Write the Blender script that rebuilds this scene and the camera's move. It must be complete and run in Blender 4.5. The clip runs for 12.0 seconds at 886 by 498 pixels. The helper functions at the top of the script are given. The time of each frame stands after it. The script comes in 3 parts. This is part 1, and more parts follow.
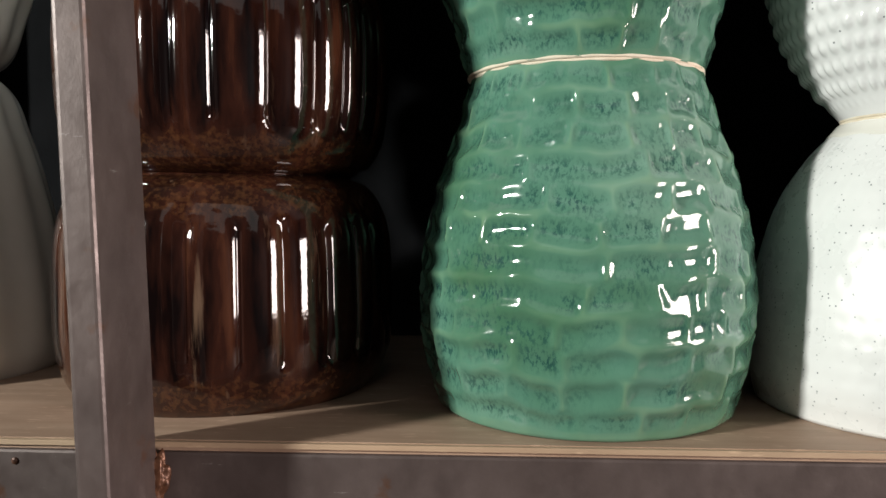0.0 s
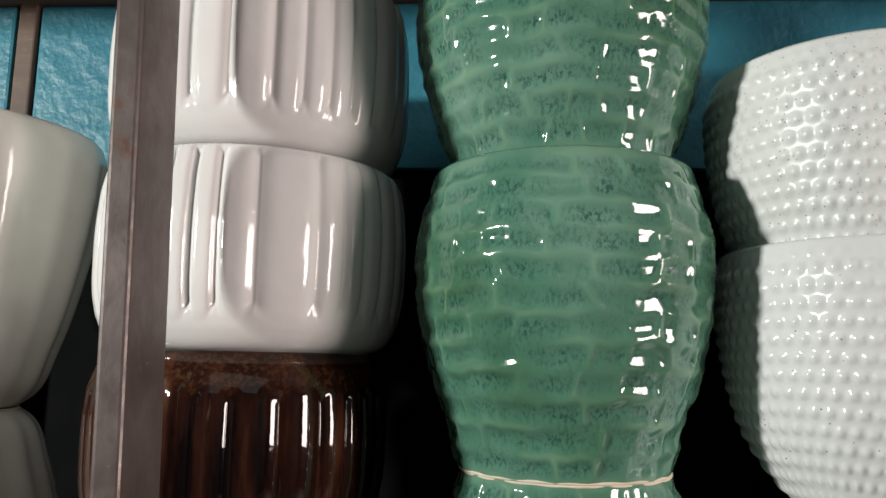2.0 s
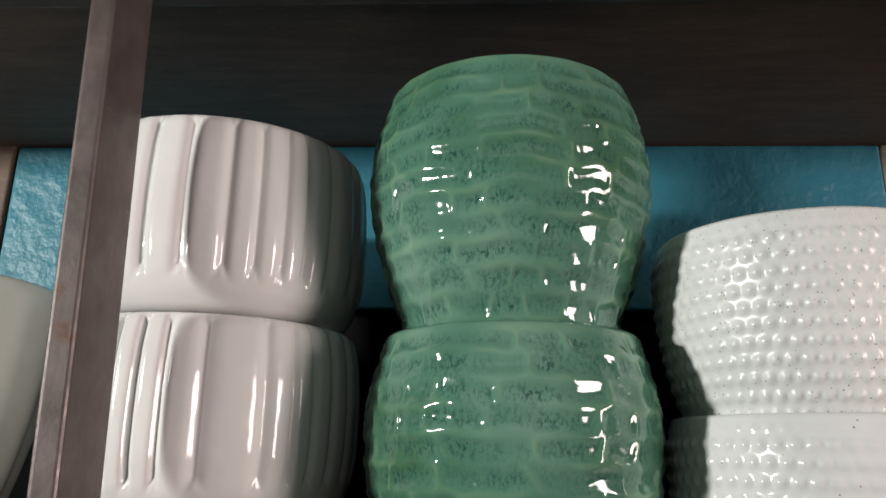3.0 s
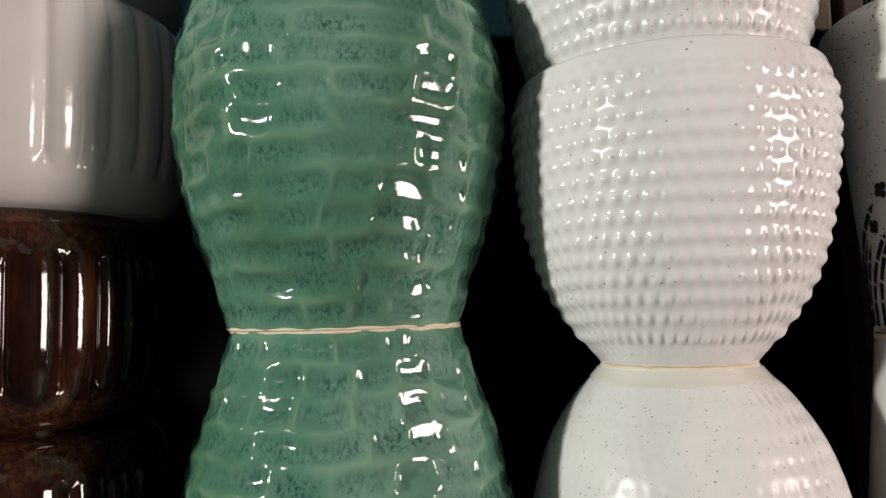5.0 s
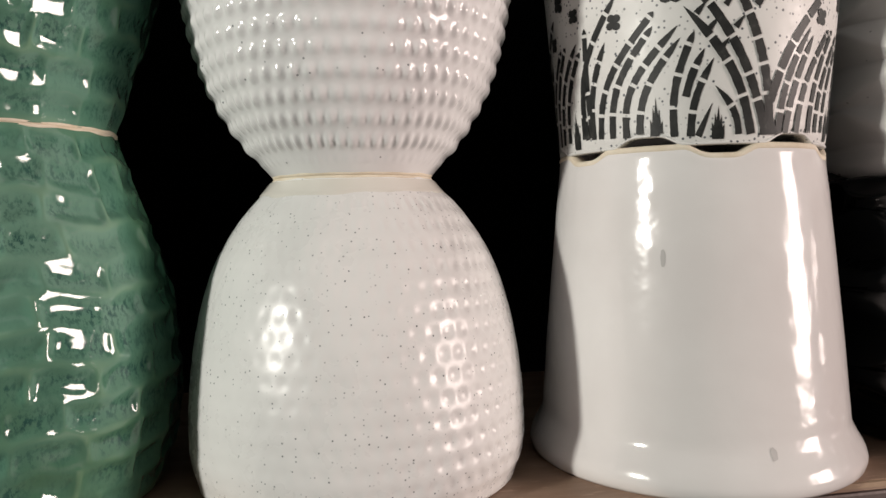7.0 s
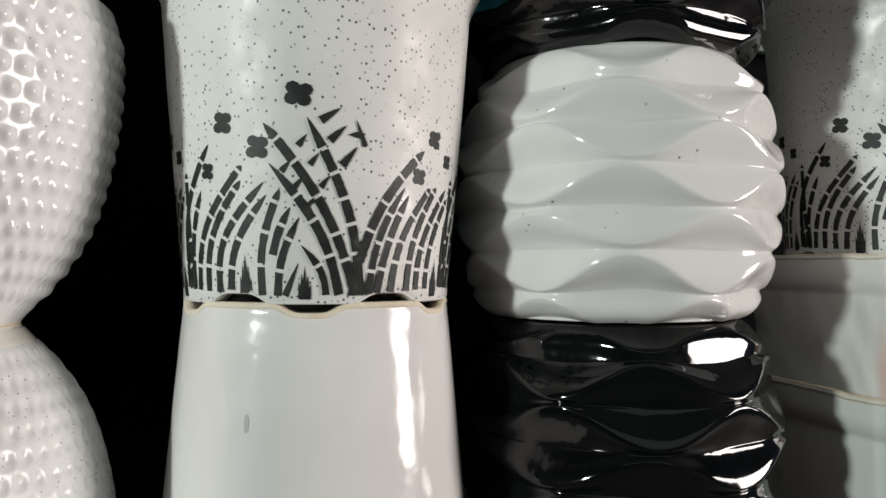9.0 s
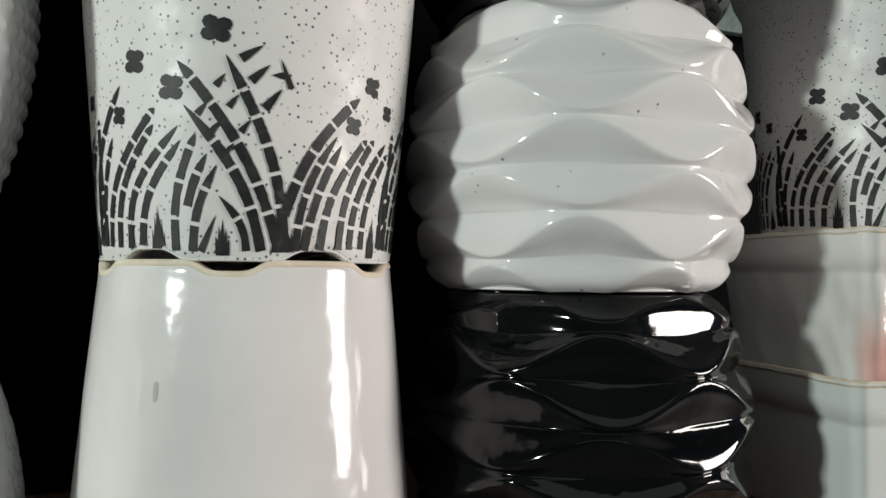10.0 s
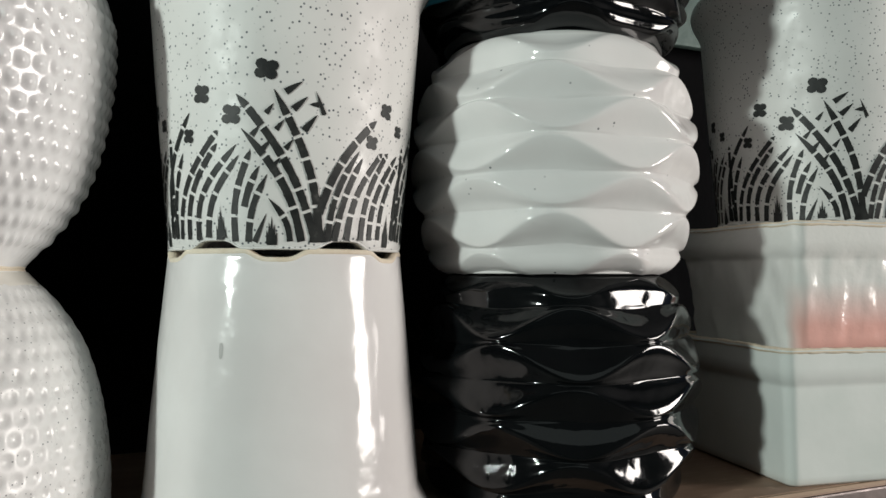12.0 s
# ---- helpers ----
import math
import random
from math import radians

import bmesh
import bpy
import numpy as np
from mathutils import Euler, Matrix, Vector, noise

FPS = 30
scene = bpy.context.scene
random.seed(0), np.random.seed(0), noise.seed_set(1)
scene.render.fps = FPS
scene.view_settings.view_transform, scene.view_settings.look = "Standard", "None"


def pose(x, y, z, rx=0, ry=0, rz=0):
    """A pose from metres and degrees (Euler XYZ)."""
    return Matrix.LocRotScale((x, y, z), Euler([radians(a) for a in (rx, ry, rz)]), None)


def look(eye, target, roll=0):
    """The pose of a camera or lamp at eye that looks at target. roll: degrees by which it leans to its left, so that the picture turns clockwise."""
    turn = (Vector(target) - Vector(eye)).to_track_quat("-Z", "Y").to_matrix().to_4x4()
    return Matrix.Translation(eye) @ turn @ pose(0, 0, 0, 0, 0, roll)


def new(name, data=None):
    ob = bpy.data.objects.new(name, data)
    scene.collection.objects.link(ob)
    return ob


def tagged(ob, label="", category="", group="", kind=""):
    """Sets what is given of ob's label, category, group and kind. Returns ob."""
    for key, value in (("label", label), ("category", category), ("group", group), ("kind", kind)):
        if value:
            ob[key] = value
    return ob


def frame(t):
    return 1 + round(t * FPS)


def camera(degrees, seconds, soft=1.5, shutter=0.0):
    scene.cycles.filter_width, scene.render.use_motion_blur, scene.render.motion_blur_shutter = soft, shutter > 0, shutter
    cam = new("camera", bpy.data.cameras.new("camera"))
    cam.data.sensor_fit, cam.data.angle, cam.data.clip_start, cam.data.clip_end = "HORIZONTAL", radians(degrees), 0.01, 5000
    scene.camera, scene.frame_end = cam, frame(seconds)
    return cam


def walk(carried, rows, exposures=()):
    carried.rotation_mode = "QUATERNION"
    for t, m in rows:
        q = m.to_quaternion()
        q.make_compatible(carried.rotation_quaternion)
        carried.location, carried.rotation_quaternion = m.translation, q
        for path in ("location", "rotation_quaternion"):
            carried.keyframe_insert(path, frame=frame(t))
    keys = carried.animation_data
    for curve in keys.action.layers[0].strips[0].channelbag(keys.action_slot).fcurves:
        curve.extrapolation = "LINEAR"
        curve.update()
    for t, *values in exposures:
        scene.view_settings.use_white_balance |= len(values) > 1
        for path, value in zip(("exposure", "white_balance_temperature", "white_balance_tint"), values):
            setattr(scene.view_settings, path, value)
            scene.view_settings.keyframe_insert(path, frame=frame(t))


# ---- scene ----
cam = camera(61.9, 12.0)
METRES, EYE, TILT, LEAN, TURN = 0.75, 1.1, -3.0, 0.0, 3.0
ROWS = [
    (0.0, 0.0, 0.0, 0.0, 0.0, 0.0, -0.0),
    (0.5, 0.0099, -0.0217, 0.0347, -0.17, -0.05, -0.03),
    (1.0, 0.0087, -0.0604, 0.1002, -0.02, 5.86, -0.03),
    (1.5, 0.0038, -0.073, 0.1408, 0.0, 9.34, -0.8),
    (2.0, 0.0032, -0.0729, 0.1742, -0.21, 11.35, -0.89),
    (2.5, 0.0115, -0.086, 0.2077, -0.42, 15.24, -0.9),
    (2.7, 0.0207, -0.0900, 0.2173, -0.51, 16.98, -0.85),
    (3.1, 0.0413, -0.0924, 0.2301, -1.08, 18.68, -0.66),
    (3.5, 0.0673, -0.0852, 0.2283, -2.04, 17.98, -0.25),
    (3.9, 0.0932, -0.0703, 0.2114, -2.97, 15.84, 0.25),
    (4.3, 0.1132, -0.0499, 0.1792, -3.45, 13.19, 0.71),
    (4.5, 0.1198, -0.0377, 0.1574, -3.4, 11.98, 0.94),
    (5.0, 0.1367, -0.0093, 0.1071, -3.59, 7.3, 1.63),
    (5.5, 0.1619, -0.0031, 0.0702, -4.85, 4.3, 1.74),
    (6.0, 0.1924, -0.0015, 0.0478, -7.4, 2.5, 1.84),
    (6.5, 0.2298, 0.0056, 0.037, -10.04, 1.09, 1.9),
    (7.0, 0.2774, 0.0059, 0.0349, -13.52, 0.54, 1.91),
    (7.5, 0.3266, 0.0053, 0.0365, -17.32, -0.18, 1.9),
    (7.7, 0.3463, 0.0033, 0.0401, -18.14, -0.50, 1.82),
    (8.1, 0.3809, -0.0041, 0.0538, -20.61, -0.03, 1.68),
    (8.5, 0.4103, -0.0168, 0.0769, -22.66, 1.66, 1.45),
    (8.9, 0.4367, -0.0274, 0.0968, -24.10, 3.57, 1.19),
    (9.3, 0.4626, -0.0287, 0.1009, -24.70, 4.70, 0.97),
    (9.5, 0.4762, -0.0258, 0.0968, -24.68, 4.91, 0.88),
    (10.0, 0.489, -0.0045, 0.0719, -24.95, 4.49, 0.7),
    (10.5, 0.4932, -0.0028, 0.0596, -24.35, 2.64, 0.9),
    (11.0, 0.4834, -0.0417, 0.0577, -24.67, 2.11, 1.18),
    (11.5, 0.4545, -0.0949, 0.0605, -24.89, 3.29, 1.17),
    (12.0, 0.4391, -0.1056, 0.0555, -25.15, 4.54, 1.12),
]
walk(cam, [(t, pose(0, 0, EYE, TILT, LEAN, TURN) @ pose(METRES * x, METRES * y, METRES * z, 90 + pitch, roll, yaw)) for t, x, y, z, yaw, pitch, roll in ROWS],
     exposures=[(0, 0.5, 6600, 11.5), (1.2, 0.2, 6600, 11), (2.5, 0.0, 6600, 12), (5, -0.05, 6900, 15), (6.5, -0.05, 6900, 16), (7.7, -0.05, 6700, 11), (9.3, -0.06, 6300, 4.5), (12, -0.06, 6250, 2.5)])

# ---- world and light ----
SHELF = 0.996          # top of the middle board
BACK = 0.62            # face of the blue wall
UNDER = 1.567          # underside of the upper board

world = bpy.data.worlds.new("shop_dusk")
scene.world = world
world.use_nodes = True
world.node_tree.nodes["Background"].inputs[0].default_value = (0.9, 0.95, 1.0, 1)
world.node_tree.nodes["Background"].inputs[1].default_value = 0.008


def area_lamp(name, eye, target, sx, sy, watts, colour):
    data = bpy.data.lights.new(name, "AREA")
    data.shape, data.size, data.size_y, data.energy, data.color = "RECTANGLE", sx, sy, watts, colour
    ob = new(name, data)
    ob.matrix_world = look(eye, target)
    return ob


LEFT_LAMP = area_lamp("aisle_lamp_light", (-1.48, -0.61, 1.54), (0.20, 0.4, 1.2), 0.12, 0.12, 31, (0.97, 1.0, 0.94))
RIGHT_WIN = area_lamp("doorway_light", (3.35, -1.30, 1.32), (0.3, 0.4, 1.2), 0.85, 1.35, 102, (1.0, 0.875, 0.825))
# weak fill added overhead, without a fixture, to lift the fronts of the pots
FILL_LAMP = area_lamp("overhead_fill_light", (0.1, -1.5, 2.55), (0.2, 0.3, 1.1), 2.4, 1.2, 3, (0.95, 1.0, 0.97))


# ---- materials ----
def material(name):
    m = bpy.data.materials.new(name)
    m.use_nodes = True
    nt = m.node_tree
    return m, nt, nt.nodes["Principled BSDF"]


def node(nt, kind, **values):
    n = nt.nodes.new(kind)
    for key, value in values.items():
        n.inputs[key.replace("_", " ")].default_value = value
    return n


def coords(nt, scale=1.0):
    c = nt.nodes.new("ShaderNodeTexCoord")
    mp = nt.nodes.new("ShaderNodeMapping")
    mp.inputs["Scale"].default_value = scale if isinstance(scale, tuple) else (scale,) * 3
    nt.links.new(c.outputs["Object"], mp.inputs["Vector"])
    return mp.outputs["Vector"]


def noise_tex(nt, vec, scale, detail=4.0, rough=0.6):
    n = node(nt, "ShaderNodeTexNoise", Scale=scale, Detail=detail, Roughness=rough)
    nt.links.new(vec, n.inputs["Vector"])
    return n.outputs["Fac"]


def ramp(nt, fac, *stops):
    r = nt.nodes.new("ShaderNodeValToRGB")
    e = r.color_ramp.elements
    while len(e) < len(stops):
        e.new(0.5)
    for k, (p, c) in zip(e, stops):
        k.position, k.color = p, (*c, 1) if len(c) == 3 else c
    nt.links.new(fac, r.inputs["Fac"])
    return r.outputs["Color"]


def grey(v):
    return (v, v, v)


def mix(nt, fac, a, b, blend="MIX"):
    n = nt.nodes.new("ShaderNodeMix")
    n.data_type, n.blend_type = "RGBA", blend
    for socket, value in ((n.inputs[0], fac), (n.inputs[6], a), (n.inputs[7], b)):
        if isinstance(value, (int, float)):
            socket.default_value = value
        elif isinstance(value, tuple):
            socket.default_value = (*value, 1)
        else:
            nt.links.new(value, socket)
    return n.outputs[2]


def bump(nt, bsdf, height, strength=0.2, distance=0.001):
    b = node(nt, "ShaderNodeBump", Strength=strength, Distance=distance)
    nt.links.new(height, b.inputs["Height"])
    nt.links.new(b.outputs["Normal"], bsdf.inputs["Normal"])


def glaze(name, base, tint, speck=0.0, grain=260.0, speck_colour=(0.07, 0.085, 0.10), rough=0.09, coat=0.0, wobble=0.25):
    """Glazed pottery: cloudy colour, optional iron specks, slightly uneven gloss."""
    m, nt, b = material(name)
    v = coords(nt)
    col = ramp(nt, noise_tex(nt, v, 14, 3), (0.35, base), (0.7, tint))
    if speck:
        vor = node(nt, "ShaderNodeTexVoronoi", Scale=grain)
        nt.links.new(v, vor.inputs["Vector"])
        dots = ramp(nt, vor.outputs["Distance"], (0.16, grey(1)), (0.27, grey(0)))
        sep = nt.nodes.new("ShaderNodeSeparateColor")
        nt.links.new(vor.outputs["Color"], sep.inputs["Color"])
        chosen = ramp(nt, sep.outputs["Red"], (1 - speck - 0.02, grey(0.0)), (1 - speck + 0.3, grey(1.0)))
        col = mix(nt, mix(nt, 1.0, dots, chosen, "MULTIPLY"), col, speck_colour)
    nt.links.new(col, b.inputs["Base Color"])
    rr = ramp(nt, noise_tex(nt, v, 60, 3), (0.3, grey(rough * 0.7)), (0.75, grey(rough * 1.6)))
    nt.links.new(rr, b.inputs["Roughness"])
    b.inputs["Coat Weight"].default_value = coat
    b.inputs["Coat Roughness"].default_value = 0.04
    bump(nt, b, noise_tex(nt, v, 38, 2.5), wobble, 0.0022)
    return m


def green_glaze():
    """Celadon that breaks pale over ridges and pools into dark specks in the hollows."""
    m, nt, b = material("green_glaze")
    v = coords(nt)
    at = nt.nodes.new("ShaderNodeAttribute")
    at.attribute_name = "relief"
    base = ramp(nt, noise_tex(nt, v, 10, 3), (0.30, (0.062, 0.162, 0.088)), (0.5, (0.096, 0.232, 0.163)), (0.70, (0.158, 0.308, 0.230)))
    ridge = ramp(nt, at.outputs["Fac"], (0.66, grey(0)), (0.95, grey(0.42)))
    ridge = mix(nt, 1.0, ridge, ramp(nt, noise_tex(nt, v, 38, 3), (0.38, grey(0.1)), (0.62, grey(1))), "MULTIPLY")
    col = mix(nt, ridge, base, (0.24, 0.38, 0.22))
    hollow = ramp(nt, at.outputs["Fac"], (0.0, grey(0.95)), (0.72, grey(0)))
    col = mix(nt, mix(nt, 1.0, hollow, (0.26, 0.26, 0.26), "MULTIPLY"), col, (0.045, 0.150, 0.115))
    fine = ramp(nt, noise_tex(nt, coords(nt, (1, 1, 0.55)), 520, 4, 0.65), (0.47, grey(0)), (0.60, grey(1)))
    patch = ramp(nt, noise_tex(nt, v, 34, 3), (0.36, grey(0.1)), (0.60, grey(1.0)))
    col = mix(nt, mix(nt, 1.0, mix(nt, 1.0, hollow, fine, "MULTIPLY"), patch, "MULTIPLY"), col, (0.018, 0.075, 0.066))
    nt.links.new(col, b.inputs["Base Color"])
    rr = ramp(nt, noise_tex(nt, v, 120, 3), (0.35, grey(0.05)), (0.75, grey(0.15)))
    nt.links.new(rr, b.inputs["Roughness"])
    b.inputs["Coat Weight"].default_value = 0.4
    b.inputs["Coat Roughness"].default_value = 0.03
    bump(nt, b, noise_tex(nt, v, 60, 2.0), 0.26, 0.0022)
    return m


def brown_glaze():
    """Tenmoku glaze: near-black brown with rusty runs down the flutes."""
    m, nt, b = material("brown_glaze")
    v = coords(nt, (1, 1, 0.16))
    w = coords(nt)
    streak = noise_tex(nt, v, 55, 4)
    col = ramp(nt, streak, (0.38, (0.004, 0.002, 0.002)), (0.54, (0.026, 0.0085, 0.0055)), (0.75, (0.090, 0.032, 0.016)))
    at = nt.nodes.new("ShaderNodeAttribute")
    at.attribute_name = "relief"
    edge = ramp(nt, at.outputs["Fac"], (0.80, grey(0)), (1.0, grey(0.36)))
    rusty = ramp(nt, noise_tex(nt, w, 330, 5), (0.45, (0.03, 0.010, 0.006)), (0.66, (0.14, 0.06, 0.024)))
    col = mix(nt, edge, col, rusty)
    run = ramp(nt, noise_tex(nt, coords(nt, (1, 1, 0.07)), 120, 5), (0.62, grey(0)), (0.72, grey(0.55)))
    col = mix(nt, run, col, (0.16, 0.10, 0.065))
    nt.links.new(col, b.inputs["Base Color"])
    b.inputs["Roughness"].default_value = 0.06
    b.inputs["Coat Weight"].default_value = 0.12
    b.inputs["Coat Roughness"].default_value = 0.02
    bump(nt, b, noise_tex(nt, w, 90, 3), 0.12, 0.001)
    return m


def bisque():
    m, nt, b = material("bare_clay")
    v = coords(nt)
    nt.links.new(ramp(nt, noise_tex(nt, v, 70, 4), (0.3, (0.66, 0.56, 0.42)), (0.7, (0.80, 0.73, 0.61))), b.inputs["Base Color"])
    b.inputs["Roughness"].default_value = 0.75
    bump(nt, b, noise_tex(nt, v, 400, 3), 0.3, 0.0006)
    return m


def steel():
    """Painted steel bar, brown-grey with scuffs and rust spots."""
    m, nt, b = material("painted_steel")
    v = coords(nt, (1, 1, 0.7))
    w = coords(nt)
    col = ramp(nt, noise_tex(nt, v, 34, 5), (0.3, (0.078, 0.058, 0.054)), (0.6, (0.118, 0.090, 0.084)), (0.8, (0.18, 0.142, 0.132)))
    rust = ramp(nt, noise_tex(nt, w, 38, 5), (0.66, grey(0)), (0.74, grey(0.8)))
    col = mix(nt, rust, col, (0.10, 0.045, 0.025))
    scuff = ramp(nt, noise_tex(nt, coords(nt, (1, 1, 6)), 42, 6, 0.75), (0.66, grey(0)), (0.72, grey(0.7)))
    col = mix(nt, scuff, col, (0.34, 0.32, 0.31))
    nt.links.new(col, b.inputs["Base Color"])
    b.inputs["Metallic"].default_value = 0.35
    nt.links.new(ramp(nt, noise_tex(nt, v, 90, 4), (0.3, grey(0.33)), (0.7, grey(0.55))), b.inputs["Roughness"])
    bump(nt, b, noise_tex(nt, w, 220, 4), 0.25, 0.0006)
    return m


def weld_metal():
    m, nt, b = material("rusty_weld")
    v = coords(nt)
    nt.links.new(ramp(nt, noise_tex(nt, v, 160, 4), (0.35, (0.05, 0.02, 0.012)), (0.6, (0.20, 0.09, 0.05)), (0.75, (0.30, 0.20, 0.15))), b.inputs["Base Color"])
    b.inputs["Roughness"].default_value, b.inputs["Metallic"].default_value = 0.4, 0.4
    bump(nt, b, noise_tex(nt, v, 260, 3), 0.5, 0.001)
    return m


def board(name, dark, light):
    """Hardboard: mottled brown with faint grain along the shelf."""
    m, nt, b = material(name)
    v = coords(nt, (0.15, 1, 1))
    w = coords(nt)
    col = ramp(nt, noise_tex(nt, v, 90, 5), (0.3, dark), (0.7, light))
    col = mix(nt, ramp(nt, noise_tex(nt, w, 9, 4), (0.4, grey(0)), (0.75, grey(0.5))), col, tuple(c * 0.6 for c in dark))
    col = mix(nt, ramp(nt, noise_tex(nt, coords(nt, (0.25, 1, 1)), 300, 4), (0.60, grey(0)), (0.70, grey(0.35))), col, tuple(min(1, c * 1.7) for c in light))
    nt.links.new(col, b.inputs["Base Color"])
    b.inputs["Roughness"].default_value = 0.62
    bump(nt, b, noise_tex(nt, w, 500, 3), 0.2, 0.0005)
    return m


def plaster(name, dark, light, rough=0.5, relief=0.5, size=45, gloss=0.4):
    m, nt, b = material(name)
    v = coords(nt)
    nt.links.new(ramp(nt, noise_tex(nt, v, 6, 5), (0.3, dark), (0.7, light)), b.inputs["Base Color"])
    b.inputs["Roughness"].default_value = rough
    b.inputs["Specular IOR Level"].default_value = gloss
    bump(nt, b, noise_tex(nt, v, size, 5, 0.55), relief, 0.006)
    return m


def ink():
    """Dark printed transfer with thin worn patches."""
    m, nt, b = material("dark_print")
    v = coords(nt)
    nt.links.new(ramp(nt, noise_tex(nt, v, 170, 4), (0.35, (0.012, 0.014, 0.014)), (0.62, (0.028, 0.030, 0.029)), (0.80, (0.085, 0.085, 0.08))), b.inputs["Base Color"])
    b.inputs["Roughness"].default_value = 0.5
    b.inputs["Specular IOR Level"].default_value = 0.3
    return m


def pink_glaze():
    """White glaze blushing to pink low on the wall of the planter."""
    m, nt, b = material("blush_glaze")
    v = coords(nt)
    c = nt.nodes.new("ShaderNodeTexCoord")
    sep = nt.nodes.new("ShaderNodeSeparateXYZ")
    nt.links.new(c.outputs["Object"], sep.inputs["Vector"])
    add = nt.nodes.new("ShaderNodeMath")
    add.operation = "MULTIPLY_ADD"
    nt.links.new(noise_tex(nt, v, 22, 3), add.inputs[0])
    add.inputs[1].default_value = 0.008
    nt.links.new(sep.outputs["Z"], add.inputs[2])
    low = ramp(nt, add.outputs[0], (0.030, grey(1)), (0.062, grey(0)))
    side = nt.nodes.new("ShaderNodeMapRange")           # the blush lies on the long side
    side.inputs["From Min"].default_value, side.inputs["From Max"].default_value = -0.052, -0.066
    nt.links.new(sep.outputs["Y"], side.inputs["Value"])
    white = ramp(nt, noise_tex(nt, v, 18, 3), (0.35, (0.74, 0.75, 0.72)), (0.7, (0.79, 0.79, 0.77)))
    col = mix(nt, mix(nt, 1.0, low, side.outputs["Result"], "MULTIPLY"), white, (0.74, 0.43, 0.38))
    nt.links.new(col, b.inputs["Base Color"])
    b.inputs["Roughness"].default_value = 0.16
    bump(nt, b, noise_tex(nt, v, 60, 3), 0.35, 0.002)
    return m


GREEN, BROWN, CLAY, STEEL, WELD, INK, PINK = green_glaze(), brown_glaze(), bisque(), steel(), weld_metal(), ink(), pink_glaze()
WHITE = glaze("white_glaze", (0.74, 0.72, 0.71), (0.80, 0.79, 0.78), rough=0.11, wobble=0.40)
CREAM = glaze("cream_glaze", (0.66, 0.64, 0.58), (0.74, 0.72, 0.67), rough=0.13)
SPECK = glaze("speckled_white_glaze", (0.72, 0.73, 0.72), (0.80, 0.80, 0.79), speck=0.28, grain=540.0, rough=0.28)
PEARL = glaze("pearl_white_glaze", (0.76, 0.76, 0.76), (0.80, 0.80, 0.80), speck=0.02, grain=420.0, rough=0.15)
MATT = glaze("matt_speckled_glaze", (0.70, 0.70, 0.68), (0.77, 0.77, 0.75), speck=0.72, grain=360.0, rough=0.42, wobble=0.2)
MINT = glaze("pale_mint_glaze", (0.70, 0.745, 0.715), (0.78, 0.81, 0.785), rough=0.14)
STAIN = glaze("glaze_fault", (0.50, 0.49, 0.48), (0.66, 0.65, 0.64), rough=0.12)
GLOSSY = glaze("glossy_white_glaze", (0.75, 0.745, 0.735), (0.80, 0.80, 0.79), speck=0.004, grain=300.0, rough=0.07, wobble=0.35)
BLACK = glaze("black_glaze", (0.003, 0.0035, 0.004), (0.005, 0.006, 0.0065), rough=0.06, wobble=0.3)
BOARD = board("hardboard", (0.30, 0.19, 0.13), (0.42, 0.29, 0.21))
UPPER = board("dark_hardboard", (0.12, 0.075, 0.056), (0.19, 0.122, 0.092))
PLY = board("ply_edge", (0.34, 0.23, 0.15), (0.46, 0.33, 0.22))
BLUE = plaster("blue_plaster", (0.025, 0.16, 0.23), (0.05, 0.25, 0.33), 0.42, 0.6)
FLOORM = plaster("concrete_floor", (0.05, 0.047, 0.044), (0.085, 0.08, 0.075), 0.55, 0.2)
# near-black and almost glossless: the shade in the gaps between stacks, put into colour
SHADE_WALL = plaster("shade_black_plaster", (0.004, 0.0045, 0.005), (0.009, 0.009, 0.010), 0.9, 0.3, gloss=0.04)
DUN = plaster("worn_board_end", (0.20, 0.16, 0.12), (0.34, 0.29, 0.22), 0.6, 0.4)
TEAL = plaster("faded_teal_board", (0.10, 0.16, 0.15), (0.17, 0.24, 0.22), 0.6, 0.4)
DIM = plaster("dim_plaster", (0.03, 0.03, 0.033), (0.055, 0.055, 0.06), 0.7, 0.2)
NAVY = plaster("navy_panel", (0.012, 0.03, 0.09), (0.02, 0.045, 0.12), 0.5, 0.2)


# ---- building helpers ----
def mesh_object(name, verts, faces, mat, parent=None, label="", smooth=True, relief=None):
    me = bpy.data.meshes.new(name)
    me.from_pydata([tuple(v) for v in verts], [], faces)
    me.materials.append(mat)
    if smooth:
        me.polygons.foreach_set("use_smooth", [True] * len(me.polygons))
    if relief is not None:
        a = me.attributes.new("relief", "FLOAT", "POINT")
        a.data.foreach_set("value", np.asarray(relief, dtype=np.float32))
    me.update()
    ob = new(name, me)
    if parent:
        ob.parent = parent
    if label:
        tagged(ob, label)
    return ob


def part(name, bm, mat, parent, label="", smooth=False):
    me = bpy.data.meshes.new(name)
    bm.normal_update()
    bm.to_mesh(me)
    bm.free()
    me.materials.append(mat)
    if smooth:
        me.polygons.foreach_set("use_smooth", [True] * len(me.polygons))
    ob = new(name, me)
    if parent:
        ob.parent = parent
    if label:
        tagged(ob, label)
    return ob


